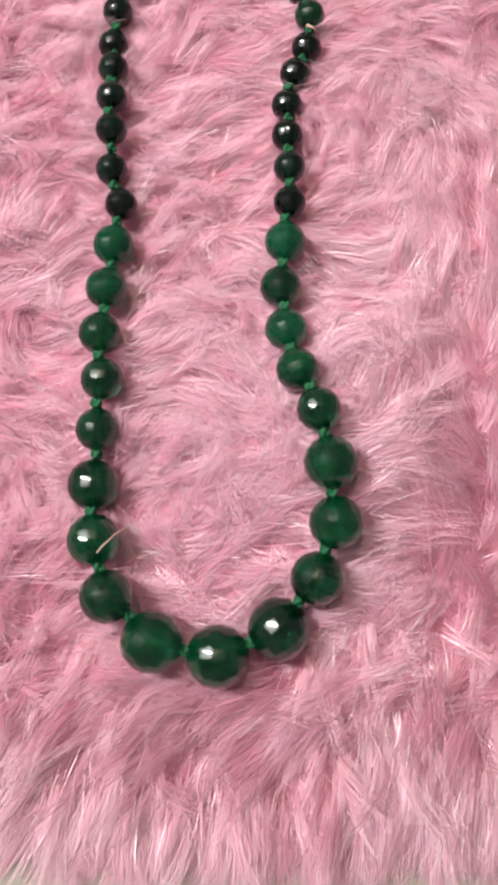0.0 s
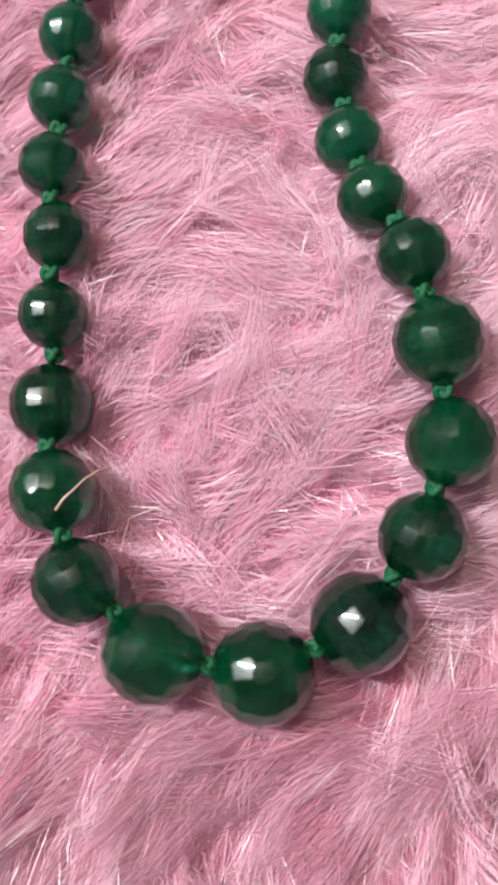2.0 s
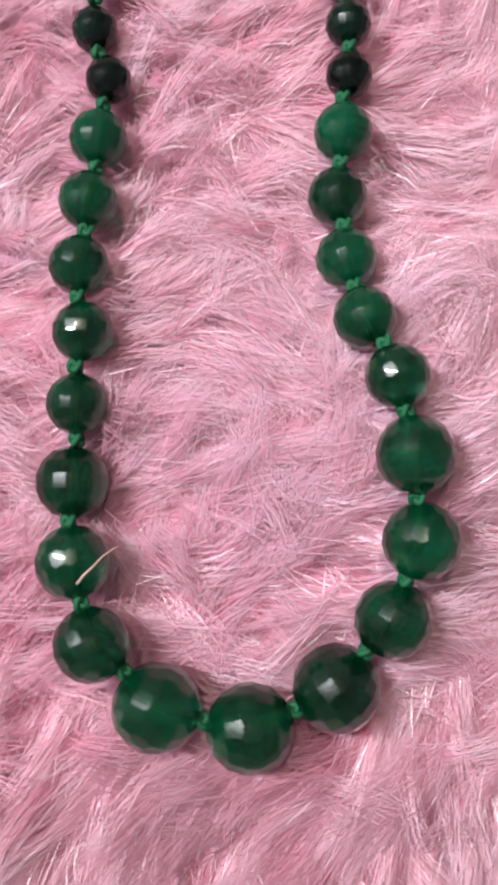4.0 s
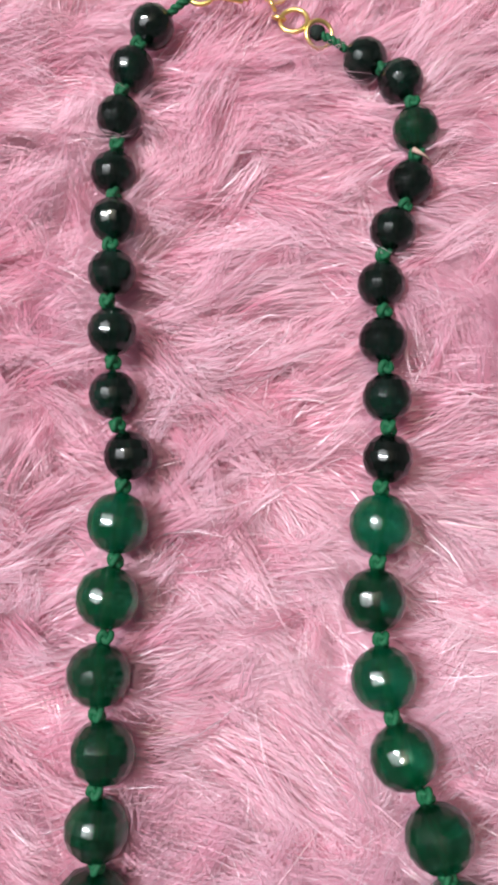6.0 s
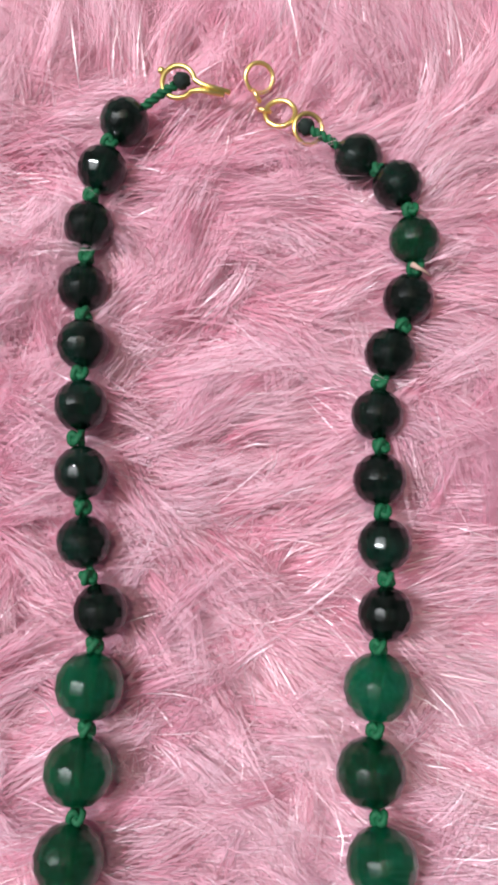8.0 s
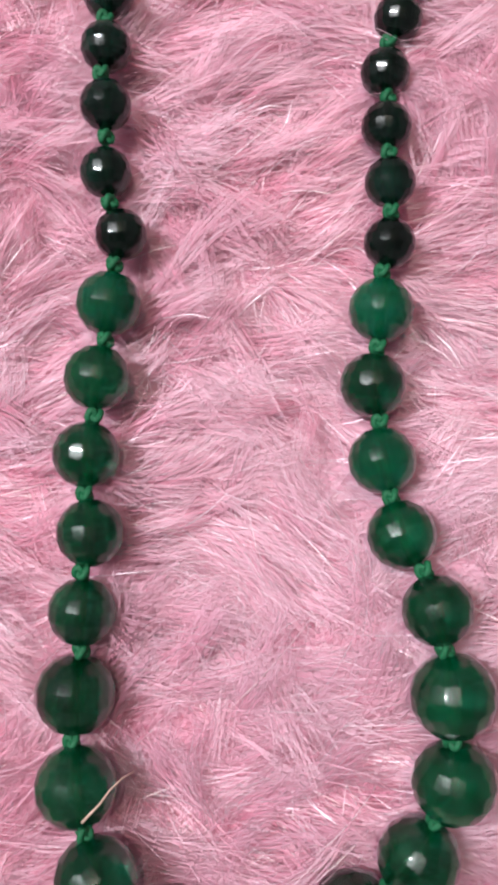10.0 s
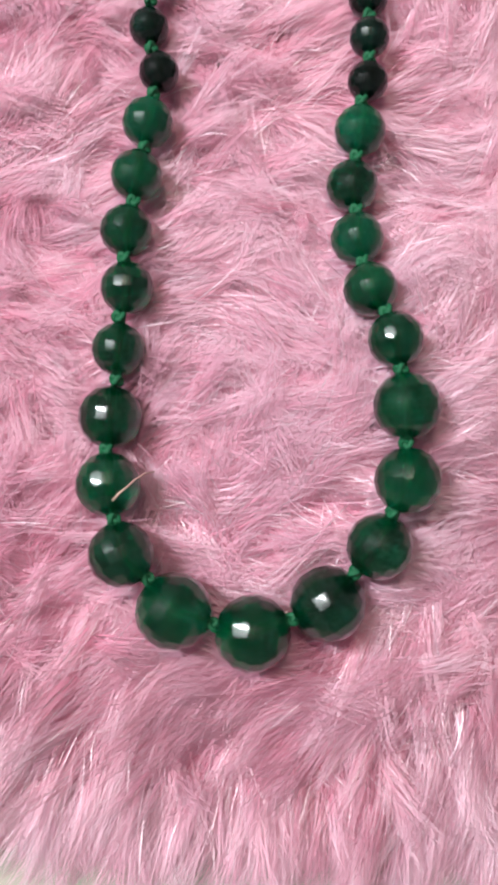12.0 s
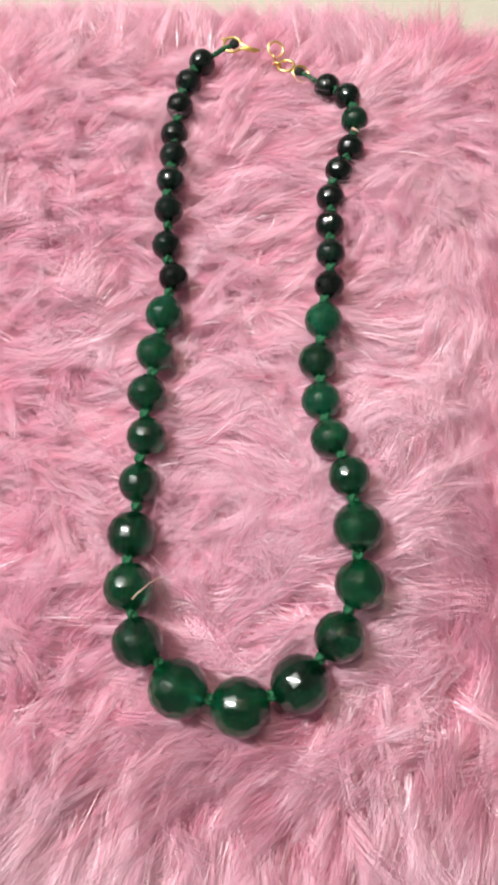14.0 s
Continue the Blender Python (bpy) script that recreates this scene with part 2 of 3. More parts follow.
def waves(x, y, size, seed):
    """Smooth random field about -1 to 1."""
    rng = np.random.default_rng(seed)
    out = 0
    for _ in range(10):
        a, ph = rng.uniform(0, 2 * np.pi, 2)
        k = 2 * np.pi / size * rng.uniform(0.6, 1.6)
        out = out + np.sin(k * (x * np.cos(a) + y * np.sin(a)) + ph)
    return out / 3.2


def cover_mesh():
    rings, spokes = 56, 144
    verts, faces = [(0.0, CUSH_MID, float(cushion_height(np.float64(0), np.float64(CUSH_MID))))], []
    for i in range(1, rings + 1):
        rho = 1 - (1 - i / rings) ** 1.8
        for k in range(spokes):
            a = 2 * math.pi * k / spokes
            c, s = math.cos(a), math.sin(a)
            q = rho / (abs(c) ** 3 + abs(s) ** 3) ** (1 / 3)
            x, y = q * c * CUSH_X, CUSH_MID + q * s * (CUSH_BACK if s > 0 else CUSH_FRONT)
            verts.append((x, y, float(cushion_height(np.float64(x), np.float64(y)))))
    for k in range(spokes):
        faces.append((0, 1 + k, 1 + (k + 1) % spokes))
        for i in range(rings - 1):
            a, b = 1 + i * spokes, 1 + (i + 1) * spokes
            faces.append((a + k, b + k, b + (k + 1) % spokes, a + (k + 1) % spokes))
    under = len(verts)
    last = 1 + (rings - 1) * spokes
    for k in range(spokes):
        x, y, _ = verts[last + k]
        verts.append((x * 0.985, CUSH_MID + (y - CUSH_MID) * 0.985, 0.0))
    for k in range(spokes):
        faces.append((last + k, under + k, under + (k + 1) % spokes, last + (k + 1) % spokes))
    faces.append(tuple(reversed(range(under, under + spokes))))
    me = bpy.data.meshes.new("cover")
    me.from_pydata(verts, [], faces)
    return me


def flow_angle(x, y):
    """The way the pile lies, radians: to the right across the middle, turning up towards the front strand, parted there and combed
    forward below it, and falling away on the right."""
    inner = 4 + 28 * smooth(-y, 0.02, 0.075) + (105 * smooth(0.075 - y, 0.0, 0.04) - 65 * smooth(y, 0.045, 0.08)) * smooth(x, 0.03, 0.058) + 20 * smooth(y, 0.06, 0.12)
    a = np.where(y + 0.006 * waves(x, y, 0.05, 9) + np.random.default_rng(3).normal(0, 0.009, len(x)) < -0.084, 214 + 30 * smooth(x, 0.0, 0.06), inner)
    a = a + (94 * smooth(y, 0.098, 0.118)) * (1 - smooth(np.abs(x), 0.06, 0.1))
    return np.radians(a + 34 * waves(x, y, 0.06, 5) + 30 * waves(x, y, 0.022, 6))


def pile_mesh(clumps=7600, each=52, steps=4):
    rng = np.random.default_rng(11)
    # tuft roots over the plan, more of them on the steep rim
    x, y = rng.uniform(-CUSH_X, CUSH_X, 80000), CUSH_MID + rng.uniform(-CUSH_FRONT, CUSH_BACK, 80000)
    rho = cushion_ring(x, y)
    keep = (rho < 0.995) & (rng.random(80000) < np.where(rho > 0.86, 0.75, 0.55) * np.where(np.abs(x) > 0.105, 0.22, 1.0))
    x, y, rho = x[keep][:clumps], y[keep][:clumps], rho[keep][:clumps]
    n = len(x)
    az = flow_angle(x, y) + rng.normal(0, 0.34, n)
    az = np.where(rng.random(n) < 0.07, rng.uniform(0, 2 * np.pi, n), az)
    patch = waves(x, y, 0.016, 21)
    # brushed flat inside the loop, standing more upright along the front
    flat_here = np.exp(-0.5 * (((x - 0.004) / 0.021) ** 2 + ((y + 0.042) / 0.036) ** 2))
    front = smooth(-y, 0.082, 0.105)
    rise = np.radians(np.clip(44 - 18 * flat_here + 24 * front + 13 * patch + rng.normal(0, 1, n) * (12 - 7 * flat_here), 12, 84))
    fall = np.radians(np.clip(-4 + 15 * flat_here + 26 * front + rng.normal(0, 1, n) * (16 - 9 * flat_here), -40, 45))
    curl = rng.normal(0, 0.45, n)
    length = np.clip(rng.normal(0.0175, 0.004, n), 0.008, 0.029)
    gather = rng.uniform(0.6, 1.05, n)
    wide = 0.0019 * rng.uniform(0.55, 1.5, n)
    loose = rng.uniform(0.02, 0.09, n)
    # strands
    i = np.repeat(np.arange(n), each)
    s = len(i)
    apart = np.where(rng.random(s) < 0.15, 2.2, 1.0)
    ox, oy = rng.normal(0, 1, s) * wide[i] * apart, rng.normal(0, 1, s) * wide[i] * apart
    px, py = x[i] + ox, y[i] + oy
    pr = cushion_ring(px, py)
    pull = np.minimum(1, 0.985 / np.maximum(pr, 1e-6))
    px, py = px * pull, CUSH_MID + (py - CUSH_MID) * pull
    e = 0.0008
    pz = cushion_height(px, py)
    gx, gy = (cushion_height(px + e, py) - pz) / e, (cushion_height(px, py + e) - pz) / e
    gx, gy = np.clip(gx, -3, 3), np.clip(gy, -3, 3)
    nn = np.sqrt(gx ** 2 + gy ** 2 + 1)
    nor = np.stack([-gx / nn, -gy / nn, 1 / nn], -1)
    azs = az[i] + rng.normal(0, 1, s) * loose[i]
    out = np.stack([px / CUSH_X, (py - CUSH_MID) / half_depth(py)], -1)
    out /= np.linalg.norm(out, axis=1)[:, None] + 1e-9
    rim = smooth(cushion_ring(px, py), 0.72, 0.98) * 0.5
    hx, hy = np.cos(azs) * (1 - rim) + out[:, 0] * rim, np.sin(azs) * (1 - rim) + out[:, 1] * rim
    azs = np.arctan2(hy, hx)
    rs, fs = rise[i] + rng.normal(0, 0.08, s), fall[i] + rng.normal(0, 0.10, s)
    cs, ls = curl[i] + rng.normal(0, 0.14, s), length[i] * rng.uniform(0.55, 1.2, s)
    # some fibres cling together as short flat shining locks
    bound = rng.random(s) < 0.09 + 0.13 * flat_here[i]
    ls = np.where(bound, ls * rng.uniform(0.4, 0.85, s), ls)
    stray = rng.random(s) < 0.03
    rs, cs = np.where(stray, rs + 0.15, rs), np.where(stray, cs * 2, cs)
    pos = np.stack([px, py, pz - 0.0008], -1)
    path = [pos]
    for k in range(steps):
        f = (k + 0.5) / steps
        el = rs + (fs - rs) * f ** 0.8
        a = azs + cs * f
        d = np.stack([np.cos(a), np.sin(a), np.zeros(s)], -1)
        d = d - nor * (d * nor).sum(1)[:, None]
        d /= np.linalg.norm(d, axis=1)[:, None]
        step = ls[:, None] / steps * (np.cos(el)[:, None] * d + np.sin(el)[:, None] * nor)
        step[:, 0] -= ox * gather[i] / steps
        step[:, 1] -= oy * gather[i] / steps
        pos = pos + step
        path.append(pos)
    path = np.stack(path, 1)
    # no strand stands higher than the pile is deep
    path[:, :, 2] = np.minimum(path[:, :, 2], np.where(cushion_ring(path[:, :, 0], path[:, :, 1]) > 0.78, 1.0, cushion_height(path[:, :, 0], path[:, :, 1]) + rng.normal(0.0112, 0.0012, s)[:, None]))
    # the beads and the clasp press the pile down
    weights = [(p, r) for p, r in BEADS] + [(q, 0.003) for q in (HOOK_EYE, RING_A, RING_B, RING_C)] + [(HOOK_EYE.lerp(HOOK_TIP, f), 0.0022) for f in (0.5, 1.0)]
    weights += [(a.lerp(b, 0.5), 0.0016) for side in (LEFT, RIGHT) for a, b in zip([MIDDLE] + side[:-1], side)]
    brim = rng.normal(0.0008, 0.0012, s)[:, None]
    for p, r in weights:
        near = np.abs(path[:, 0, 0] - p.x) + np.abs(path[:, 0, 1] - p.y) < 0.045
        sub = path[near]
        dist = np.hypot(sub[:, :, 0] - p.x, sub[:, :, 1] - p.y)
        wide_r = r * 1.04
        under = p.z - np.sqrt(np.clip(wide_r ** 2 - dist ** 2, 0, None)) - 0.0003
        cap = np.where(dist < wide_r, under, p.z + brim[near] + (dist - wide_r) * 1.1)
        sub[:, :, 2] = np.where(dist < wide_r + 0.006, np.minimum(sub[:, :, 2], cap), sub[:, :, 2])
        path[near] = sub
    path[:, :, 2] = np.maximum(path[:, :, 2], 0.0012)
    # flat ribbons with a twist of their own
    tang = np.gradient(path, axis=1)
    tang /= np.linalg.norm(tang, axis=2)[:, :, None] + 1e-12
    side = np.cross(tang, np.broadcast_to(nor[:, None], tang.shape))
    side /= np.linalg.norm(side, axis=2)[:, :, None] + 1e-9
    up = np.cross(side, tang)
    tw = (rng.normal(0, 0.12, s)[:, None] + rng.normal(0, 0.15, s)[:, None] * np.linspace(0, 1, steps + 1))[:, :, None]
    side = side * np.cos(tw) + up * np.sin(tw)
    broad = np.where(bound, rng.uniform(1.3, 2.5, s), 1.0) * np.where(np.abs(px) > 0.105, 2.5, 1.0)
    thick = (rng.uniform(0.5, 1.2, s) * broad * STRAND)[:, None, None] * np.array([0.9, 1.0, 1.0, 0.8, 0.0])[None, :, None]
    left, right = path - side * thick / 2, path + side * thick / 2
    v = np.concatenate([np.stack([left[:, :steps], right[:, :steps]], 2).reshape(s, 2 * steps, 3), path[:, steps:]], 1)
    per = 2 * steps + 1
    quads = np.array([[2 * k, 2 * k + 1, 2 * k + 3, 2 * k + 2] for k in range(steps - 1)]).ravel()
    loop = np.concatenate([quads, [2 * steps - 2, 2 * steps - 1, 2 * steps]])
    loops = (loop[None] + per * np.arange(s)[:, None]).ravel()
    sizes = np.tile(np.array([4] * (steps - 1) + [3]), s)
    starts = np.concatenate([[0], np.cumsum(sizes)[:-1]])
    me = bpy.data.meshes.new("pile")
    me.vertices.add(s * per)
    me.vertices.foreach_set("co", v.ravel().astype(np.float32))
    me.loops.add(len(loops))
    me.loops.foreach_set("vertex_index", loops.astype(np.int32))
    me.polygons.add(len(sizes))
    me.polygons.foreach_set("loop_start", starts.astype(np.int32))
    me.update(calc_edges=True)
    # a tuft has one tone, paler where brushed flat inside the loop, and its strands lie as one rounded lock
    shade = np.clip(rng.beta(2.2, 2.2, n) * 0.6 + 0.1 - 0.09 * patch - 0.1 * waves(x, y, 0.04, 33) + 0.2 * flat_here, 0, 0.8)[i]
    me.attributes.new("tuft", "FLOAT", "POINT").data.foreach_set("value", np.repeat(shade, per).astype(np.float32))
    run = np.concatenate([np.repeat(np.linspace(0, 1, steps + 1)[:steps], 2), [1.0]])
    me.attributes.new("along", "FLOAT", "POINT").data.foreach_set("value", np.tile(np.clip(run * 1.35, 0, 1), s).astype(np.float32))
    gleam = np.where(bound, rng.uniform(0.6, 0.95, s), 0.15)
    me.attributes.new("shine", "FLOAT", "POINT").data.foreach_set("value", np.repeat(gleam, per).astype(np.float32))
    lead = np.concatenate([np.repeat(tang[:, :steps], 2, axis=1), tang[:, steps:]], 1)
    me.attributes.new("lie", "FLOAT_VECTOR", "POINT").data.foreach_set("vector", lead.ravel().astype(np.float32))
    across = np.clip((-np.sin(azs) * ox + np.cos(azs) * oy) / wide[i], -1.8, 1.8)
    flat = np.cross(tang, np.broadcast_to(nor[:, None], tang.shape))
    flat /= np.linalg.norm(flat, axis=2)[:, :, None] + 1e-9
    top = np.cross(flat, tang)
    bend = (-0.38 * across + rng.normal(0, 0.12, s))[:, None, None]
    lie = top + flat * bend
    lie /= np.linalg.norm(lie, axis=2)[:, :, None]
    lie = np.concatenate([np.repeat(lie[:, :steps], 2, axis=1), lie[:, steps:]], 1)
    me.attributes.new("lock_normal", "FLOAT_VECTOR", "POINT").data.foreach_set("vector", lie.ravel().astype(np.float32))
    return me


STRAND = 0.00010
cushion = tagged(new("cushion"), "pink shaggy faux-fur cushion lying on the white floor", "cushion")
part_mesh("cover", cover_mesh(), BACKING, cushion, "rose woven backing")
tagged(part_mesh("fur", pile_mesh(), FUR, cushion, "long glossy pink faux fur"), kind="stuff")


# ---- the necklace ----
DOME = 0.27


def bead_mesh(radius, seed):
    """A facet-cut bead: flat facets in staggered rows round the drill hole (local z), each tangent to the sphere."""
    rng = random.Random(seed)
    ways = []
    for lat, count in ((90, 1), (67, 7), (45, 13), (22, 17), (0, 18), (-22, 17), (-45, 13), (-67, 7), (-90, 1)):
        for k in range(count):
            a = 2 * math.pi * (k + 0.5 * (lat in (22, -22, 67, -67)) + rng.uniform(-0.06, 0.06)) / count
            b = math.radians(lat + rng.uniform(-2, 2))
            ways.append(Vector((math.cos(b) * math.cos(a), math.cos(b) * math.sin(a), math.sin(b))))
    hull = bmesh.new()
    vs = [hull.verts.new(w) for w in ways]
    hull.verts.index_update()
    bmesh.ops.convex_hull(hull, input=vs)
    bmesh.ops.triangulate(hull, faces=hull.faces[:])
    hull.faces.ensure_lookup_table()
    hull.faces.index_update()
    hull.verts.index_update()
    bm = bmesh.new()
    corner = []
    for f in hull.faces:
        w = [v.co for v in f.verts]
        try:
            c = Matrix((w[0], w[1], w[2])).inverted() @ Vector((1, 1, 1))
        except ValueError:
            c = f.normal.copy()
        if c.length > 1.12:
            c = c.normalized() * 1.12
        corner.append(bm.verts.new(c * radius * 0.99))
    for v in hull.verts:
        fs = [f for f in v.link_faces]
        if len(fs) < 3:
            continue
        n = v.co.normalized()
        u = n.orthogonal().normalized()
        w = n.cross(u)
        fs.sort(key=lambda f: math.atan2((corner[f.index].co - n * radius).dot(w), (corner[f.index].co - n * radius).dot(u)))
        bm.faces.new([corner[f.index] for f in fs])
    # the two poles are ground flat round the hole
    hull.free()
    bmesh.ops.remove_doubles(bm, verts=bm.verts[:], dist=radius * 0.01)
    bmesh.ops.holes_fill(bm, edges=bm.edges[:], sides=12)
    bmesh.ops.recalc_face_normals(bm, faces=bm.faces[:])
    bmesh.ops.bevel(bm, geom=bm.edges[:], offset=radius * 0.05, segments=2, affect="EDGES", clamp_overlap=True)
    me = bpy.data.meshes.new("bead")
    bm.to_mesh(me)
    bm.free()
    # hand-polished facets are slightly domed
    me.polygons.foreach_set("use_smooth", [True] * len(me.polygons))
    soft = []
    for f in me.polygons:
        for v in f.vertices:
            soft.append((f.normal * (1 - DOME) + me.vertices[v].co.normalized() * DOME).normalized())
    me.normals_split_custom_set(soft)
    return me


def knot_mesh():
    bm = bmesh.new()
    pts = []
    for k in range(48):
        a = 2 * math.pi * k / 48
        pts.append(((math.sin(a) + 2 * math.sin(2 * a)) * 0.00034, (math.cos(a) - 2 * math.cos(2 * a)) * 0.00034, -math.sin(3 * a) * 0.0007))
    tube(bm, pts, 0.00052, 8, closed=True)
    me = bpy.data.meshes.new("knot")
    bm.to_mesh(me)
    bm.free()
    return me


necklace = tagged(new("necklace"), "faceted green stone bead necklace, knotted on green cord, clasp open", "necklace")
bead_shapes = {}
knot_shape = knot_mesh()
MILKY = {("l", 9), ("r", 9), ("r", 7)}
CLEAR = {("r", 16)}
DEEP = {("r", 1)}
rng = random.Random(4)


def add_bead(place, radius, along, mat, key):
    if key not in bead_shapes:
        me = bead_mesh(radius, len(bead_shapes))
        me.materials.append(mat)
        bead_shapes[key] = me
    ob = new("bead", bead_shapes[key])
    ob.parent = necklace
    # each bead has settled with a facet uppermost, leaning a little to the left
    turn = along.to_track_quat("Z", "Y")
    top = turn.inverted() @ Vector((-0.27 - 3.3 * place.x, 0.0, 0.95)).normalized()
    spin = math.degrees(math.atan2(top.y, top.x)) + rng.uniform(-3, 3) + 20 * rng.randrange(18)
    ob.matrix_basis = Matrix.Translation(place) @ turn.to_matrix().to_4x4() @ pose(0, 0, 0, 0, 0, spin)


def add_knot(place, along):
    ob = new("knot", knot_shape)
    ob.parent = necklace
    spin = Matrix.Rotation(rng.uniform(0, 6.28), 4, "Z")
    ob.matrix_basis = Matrix.Translation(place) @ along.to_track_quat("Z", "Y").to_matrix().to_4x4() @ spin


knot_shape.materials.append(CORD)
for p in knot_shape.polygons:
    p.use_smooth = True
add_bead(MIDDLE, bead_radius(0), LEFT[0] - RIGHT[0], STONE_GREEN, ("green", bead_radius(0)))
for side_name, side, end in (("l", LEFT, HOOK_EYE), ("r", RIGHT, RING_C)):
    chain = [MIDDLE] + side
    for k in range(1, len(chain)):
        along = (chain[k + 1] if k + 1 < len(chain) else end) - chain[k - 1]
        kind, mat = ("milky", STONE_MILKY) if (side_name, k) in MILKY else ("deep", STONE_DEEP) if (side_name, k) in DEEP else ("dark", STONE_DARK) if k > 9 and (side_name, k) not in CLEAR else ("green", STONE_GREEN)
        add_bead(chain[k], bead_radius(k), along, mat, (kind, bead_radius(k)))
        a, b = chain[k - 1], chain[k]
        d = (b - a).normalized()
        gap = (b - a).length - bead_radius(k - 1) - bead_radius(k)
        across = d.cross(Vector((0, 0, 1)))
        place = a + d * (bead_radius(k - 1) + gap / 2) + across * rng.uniform(-0.0007, 0.0007) + Vector((0, 0, 0.0006))
        if (side_name, k) == ("r", 16):
            place.x += 0.0012
        add_knot(place, d)

# the cord, seen in the gaps and dimly inside the stones
for name, side in (("cord", LEFT), ("cord", RIGHT)):
    bm = bmesh.new()
    tube(bm, [MIDDLE] + side, 0.00055, 8)
    part(name, bm, CORD, necklace, "twisted green cord")


def twisted_end(start, stop, lift):
    """The last knotted tail of the cord, two plies wound round each other."""
    for ply in (0, math.pi):
        bm = bmesh.new()
        d = stop - start
        u = d.orthogonal().normalized()
        w = d.normalized().cross(u)
        pts = []
        for k in range(25):
            f = k / 24
            a = ply + f * 5 * math.pi
            pts.append(start + d * f + Vector((0, 0, lift * math.sin(math.pi * f))) + 0.00042 * (math.cos(a) * u + math.sin(a) * w))
        tube(bm, pts, 0.00045, 7)
        part("cord_tail", bm, CORD, necklace)


left_out = LEFT[-1] + (HOOK_EYE - LEFT[-1]).normalized() * 0.0038
right_out = RIGHT[-1] + (RING_C - RIGHT[-1]).normalized() * 0.0038
twisted_end(left_out, HOOK_EYE + Vector((-0.0006, -0.0008, 0.0002)), 0.0004)
twisted_end(right_out, RING_C + Vector((0.0004, -0.0004, 0.0003)), 0.0004)
for eye in (HOOK_EYE + Vector((0.0006, 0.0, 0.0002)), RING_C + Vector((-0.0004, 0.0002, 0.0002))):
    bm = bmesh.new()
    bmesh.ops.create_icosphere(bm, subdivisions=3, radius=0.0014)
    for v in bm.verts:
        v.co *= 1 + 0.25 * noise.noise(v.co * 1800)
    bmesh.ops.translate(bm, verts=bm.verts[:], vec=eye)
    part("end_knot", bm, CORD_DARK, necklace, "dark green end knot")


def ring_part(centre, radius, wire, normal, name="jump_ring", opening=0.0):
    bm = bmesh.new()
    u = Vector(normal).normalized().orthogonal().normalized()
    w = Vector(normal).normalized().cross(u)
    tube(bm, [centre + radius * (math.cos(2 * math.pi * k / 40) * u + math.sin(2 * math.pi * k / 40) * w) for k in range(40)], wire, 9, closed=True)
    part(name, bm, GOLD, necklace, "gold-plated wire ring")


ring_part(RING_A, 0.0024, 0.00038, (0.25, -0.35, 1))
ring_part(RING_B, 0.0025, 0.00044, (-0.1, 0.15, 1))
ring_part(RING_C, 0.0025, 0.0004, (0.3, -0.2, 1))
small_at = RING_A.lerp(RING_B, 0.42) + Vector((-0.0019, -0.0006, 0.0))
ring_part(small_at, 0.0009, 0.0004, (0.9, 0.4, 0.3))
ring_part(small_at + Vector((0.0012, -0.0024, -0.0003)), 0.0010, 0.0004, (0.2, 0.9, 0.4))

# fish-hook clasp: a pear-shaped wire loop whose two ends run on side by side as the tongue
bm = bmesh.new()
axis = (HOOK_TIP - HOOK_EYE).normalized()
cross = Vector((0, 0, 1)).cross(axis).normalized()
pts = [HOOK_TIP + cross * 0.0003]
for k in range(33):
    a = math.radians(25 + 310 * k / 32)
    pear = 0.0026 * (1 - 0.08 * math.cos(2 * a))
    pts.append(HOOK_EYE + axis * (pear * math.cos(a) * 1.1) + cross * (pear * math.sin(a)))
pts.append(HOOK_TIP - cross * 0.0003 - axis * 0.0008)
pts.insert(1, HOOK_EYE.lerp(HOOK_TIP, 0.45) + cross * 0.0005)
pts.insert(len(pts) - 1, HOOK_EYE.lerp(HOOK_TIP, 0.45) - cross * 0.0005)
tube(bm, pts, 0.00043, 9)
nub = HOOK_EYE - axis * 0.0032 + cross * 0.0012
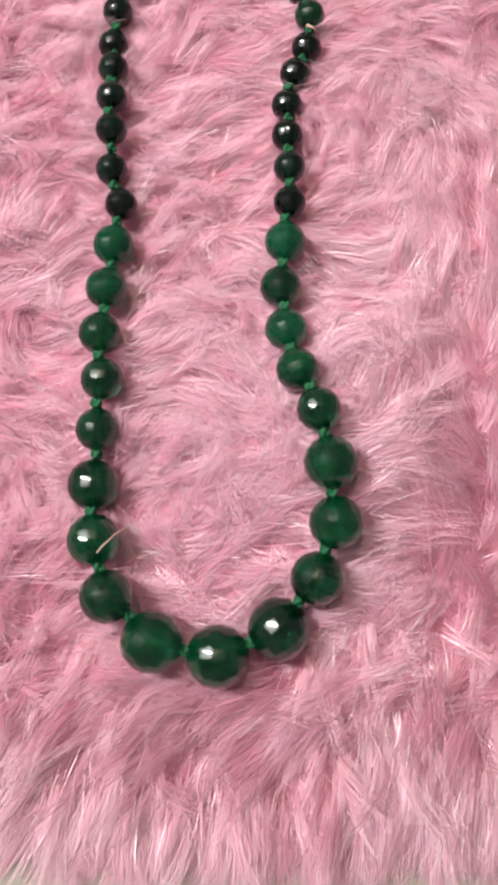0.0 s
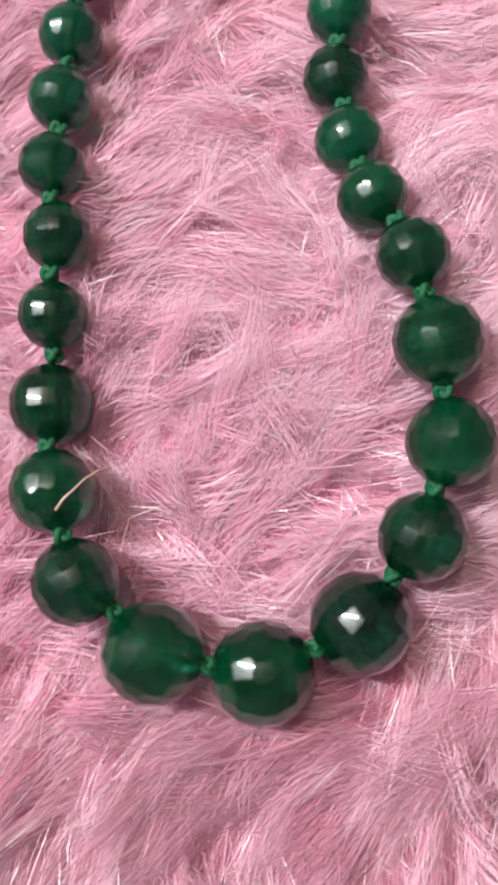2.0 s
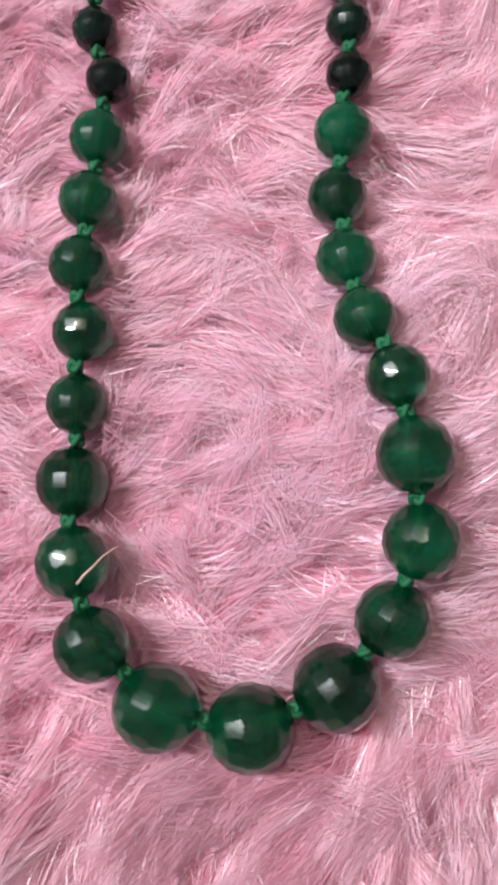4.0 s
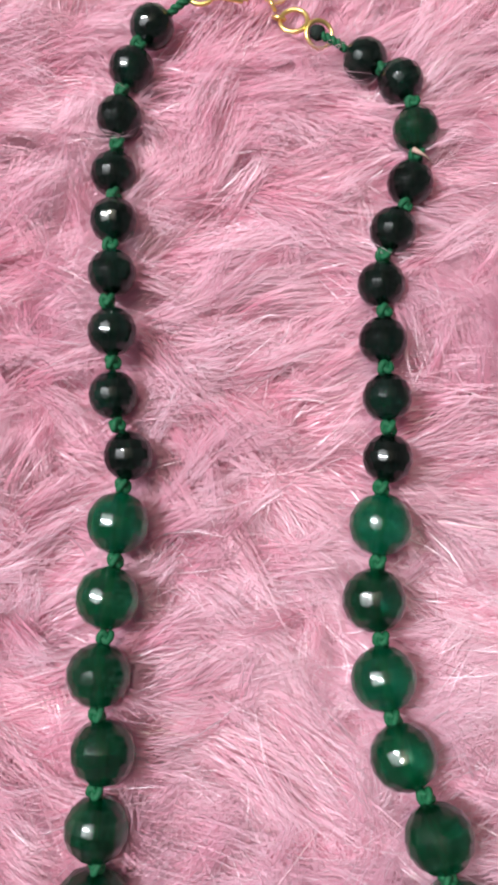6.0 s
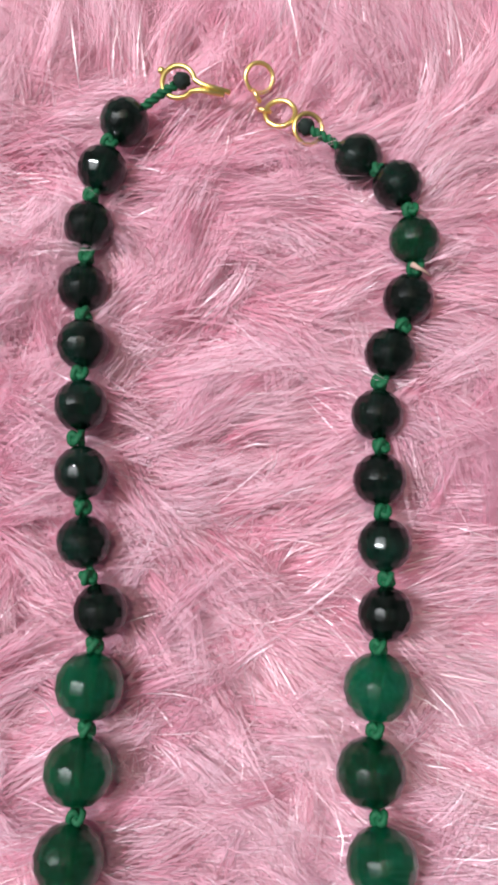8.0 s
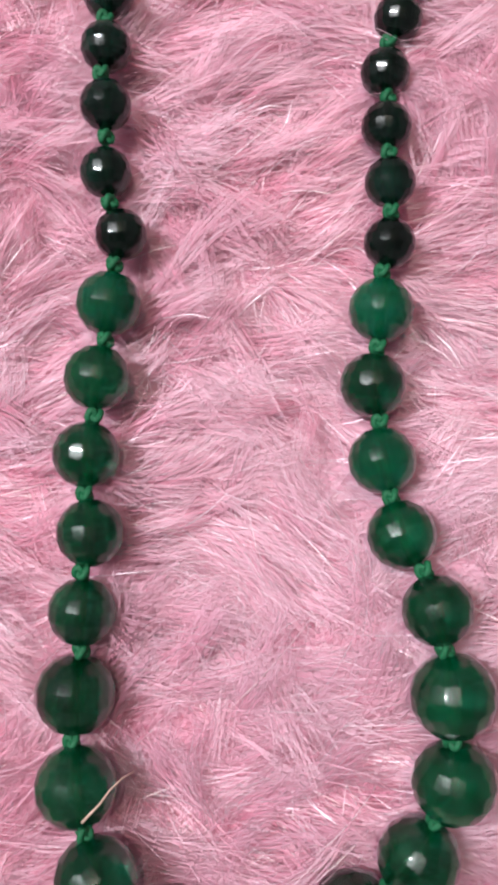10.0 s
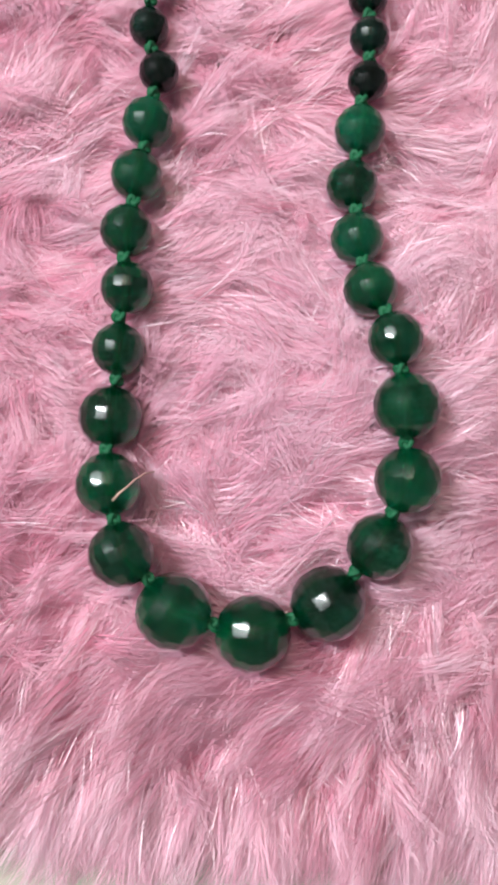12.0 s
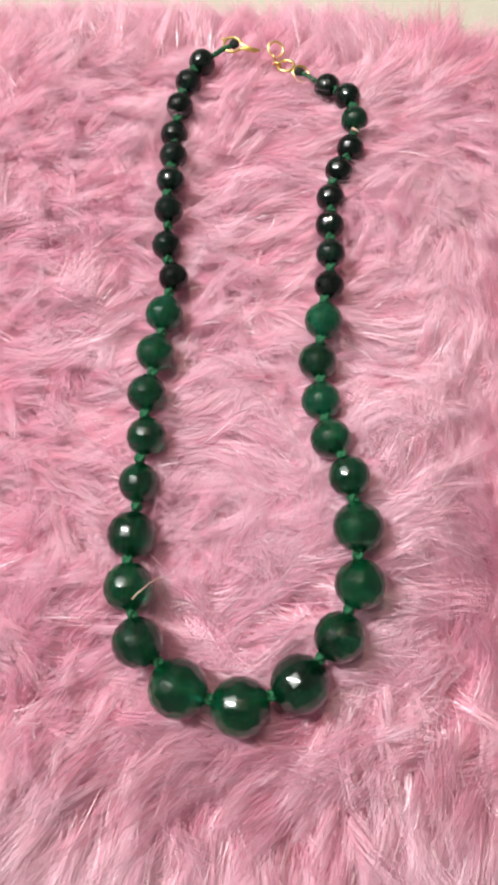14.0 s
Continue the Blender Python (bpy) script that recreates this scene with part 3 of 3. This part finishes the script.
bmesh.ops.create_icosphere(bm, subdivisions=2, radius=0.00062, matrix=Matrix.Translation(nub))
part("hook", bm, GOLD, necklace, "gold-plated fish-hook clasp")

# ---- loose fibres ----
bm = bmesh.new()
b3 = LEFT[2]
fibre = [b3 + Vector((0.0008, 0.0004, 0.0001)) + Vector(v) for v in ((0.0010, -0.0040, 0.0048), (0.0022, -0.0026, 0.0054), (0.0034, -0.0014, 0.0050), (0.0046, 0.0002, 0.0040), (0.0062, 0.0016, 0.0028), (0.0078, 0.0022, 0.0014))]
tube(bm, fibre, 0.00016, 6, taper=lambda f: 1.5 - 0.9 * f)
tagged(part("loose_fibre", bm, PALE_FIBRE), "pale bent fibre lying across a green bead", "fibre")
bm = bmesh.new()
scrap = RIGHT[15].lerp(RIGHT[14], 0.5)
tube(bm, [scrap + Vector(v) for v in ((-0.0004, 0.0002, 0.0022), (0.0006, -0.0005, 0.0025), (0.0016, -0.0009, 0.0022), (0.0028, -0.0015, 0.0014))], 0.0005, 8, taper=lambda f: 1.0 - 0.85 * f)
tagged(part("loose_fibre", bm, PALE_FIBRE), "short pale fibre caught beside a cord knot", "fibre")

# fur hairs that hang from the cushion's front hem on to the floor, their backlit shade painted dark
for hx, hy, bow, run in ((-0.041, -0.140, 0.0012, 0.0055), (-0.035, -0.1395, -0.0016, 0.006), (-0.029, -0.139, 0.0022, 0.0048), (-0.0235, -0.140, 0.0008, 0.007),
                         (0.013, -0.1395, -0.0008, 0.0065), (0.034, -0.139, 0.0014, 0.006), (0.052, -0.138, -0.0012, 0.005)):
    bm = bmesh.new()
    pts = []
    for k in range(9):
        f = k / 8
        pts.append((hx + bow * math.sin(math.pi * f) + 0.2 * bow * math.sin(7 * f), hy + 0.004 - (run + 0.004) * f, 0.0085 * (1 - f) ** 2 + 0.0003))
    tube(bm, pts, 0.00017, 5, taper=lambda f: 1.0 - 0.6 * f)
    tagged(part("hem_hair", bm, SHADED_FIBRE), "bent fur hair lying on the white floor at the cushion's hem, painted dark for shade", "hair", "hairs along the hem")
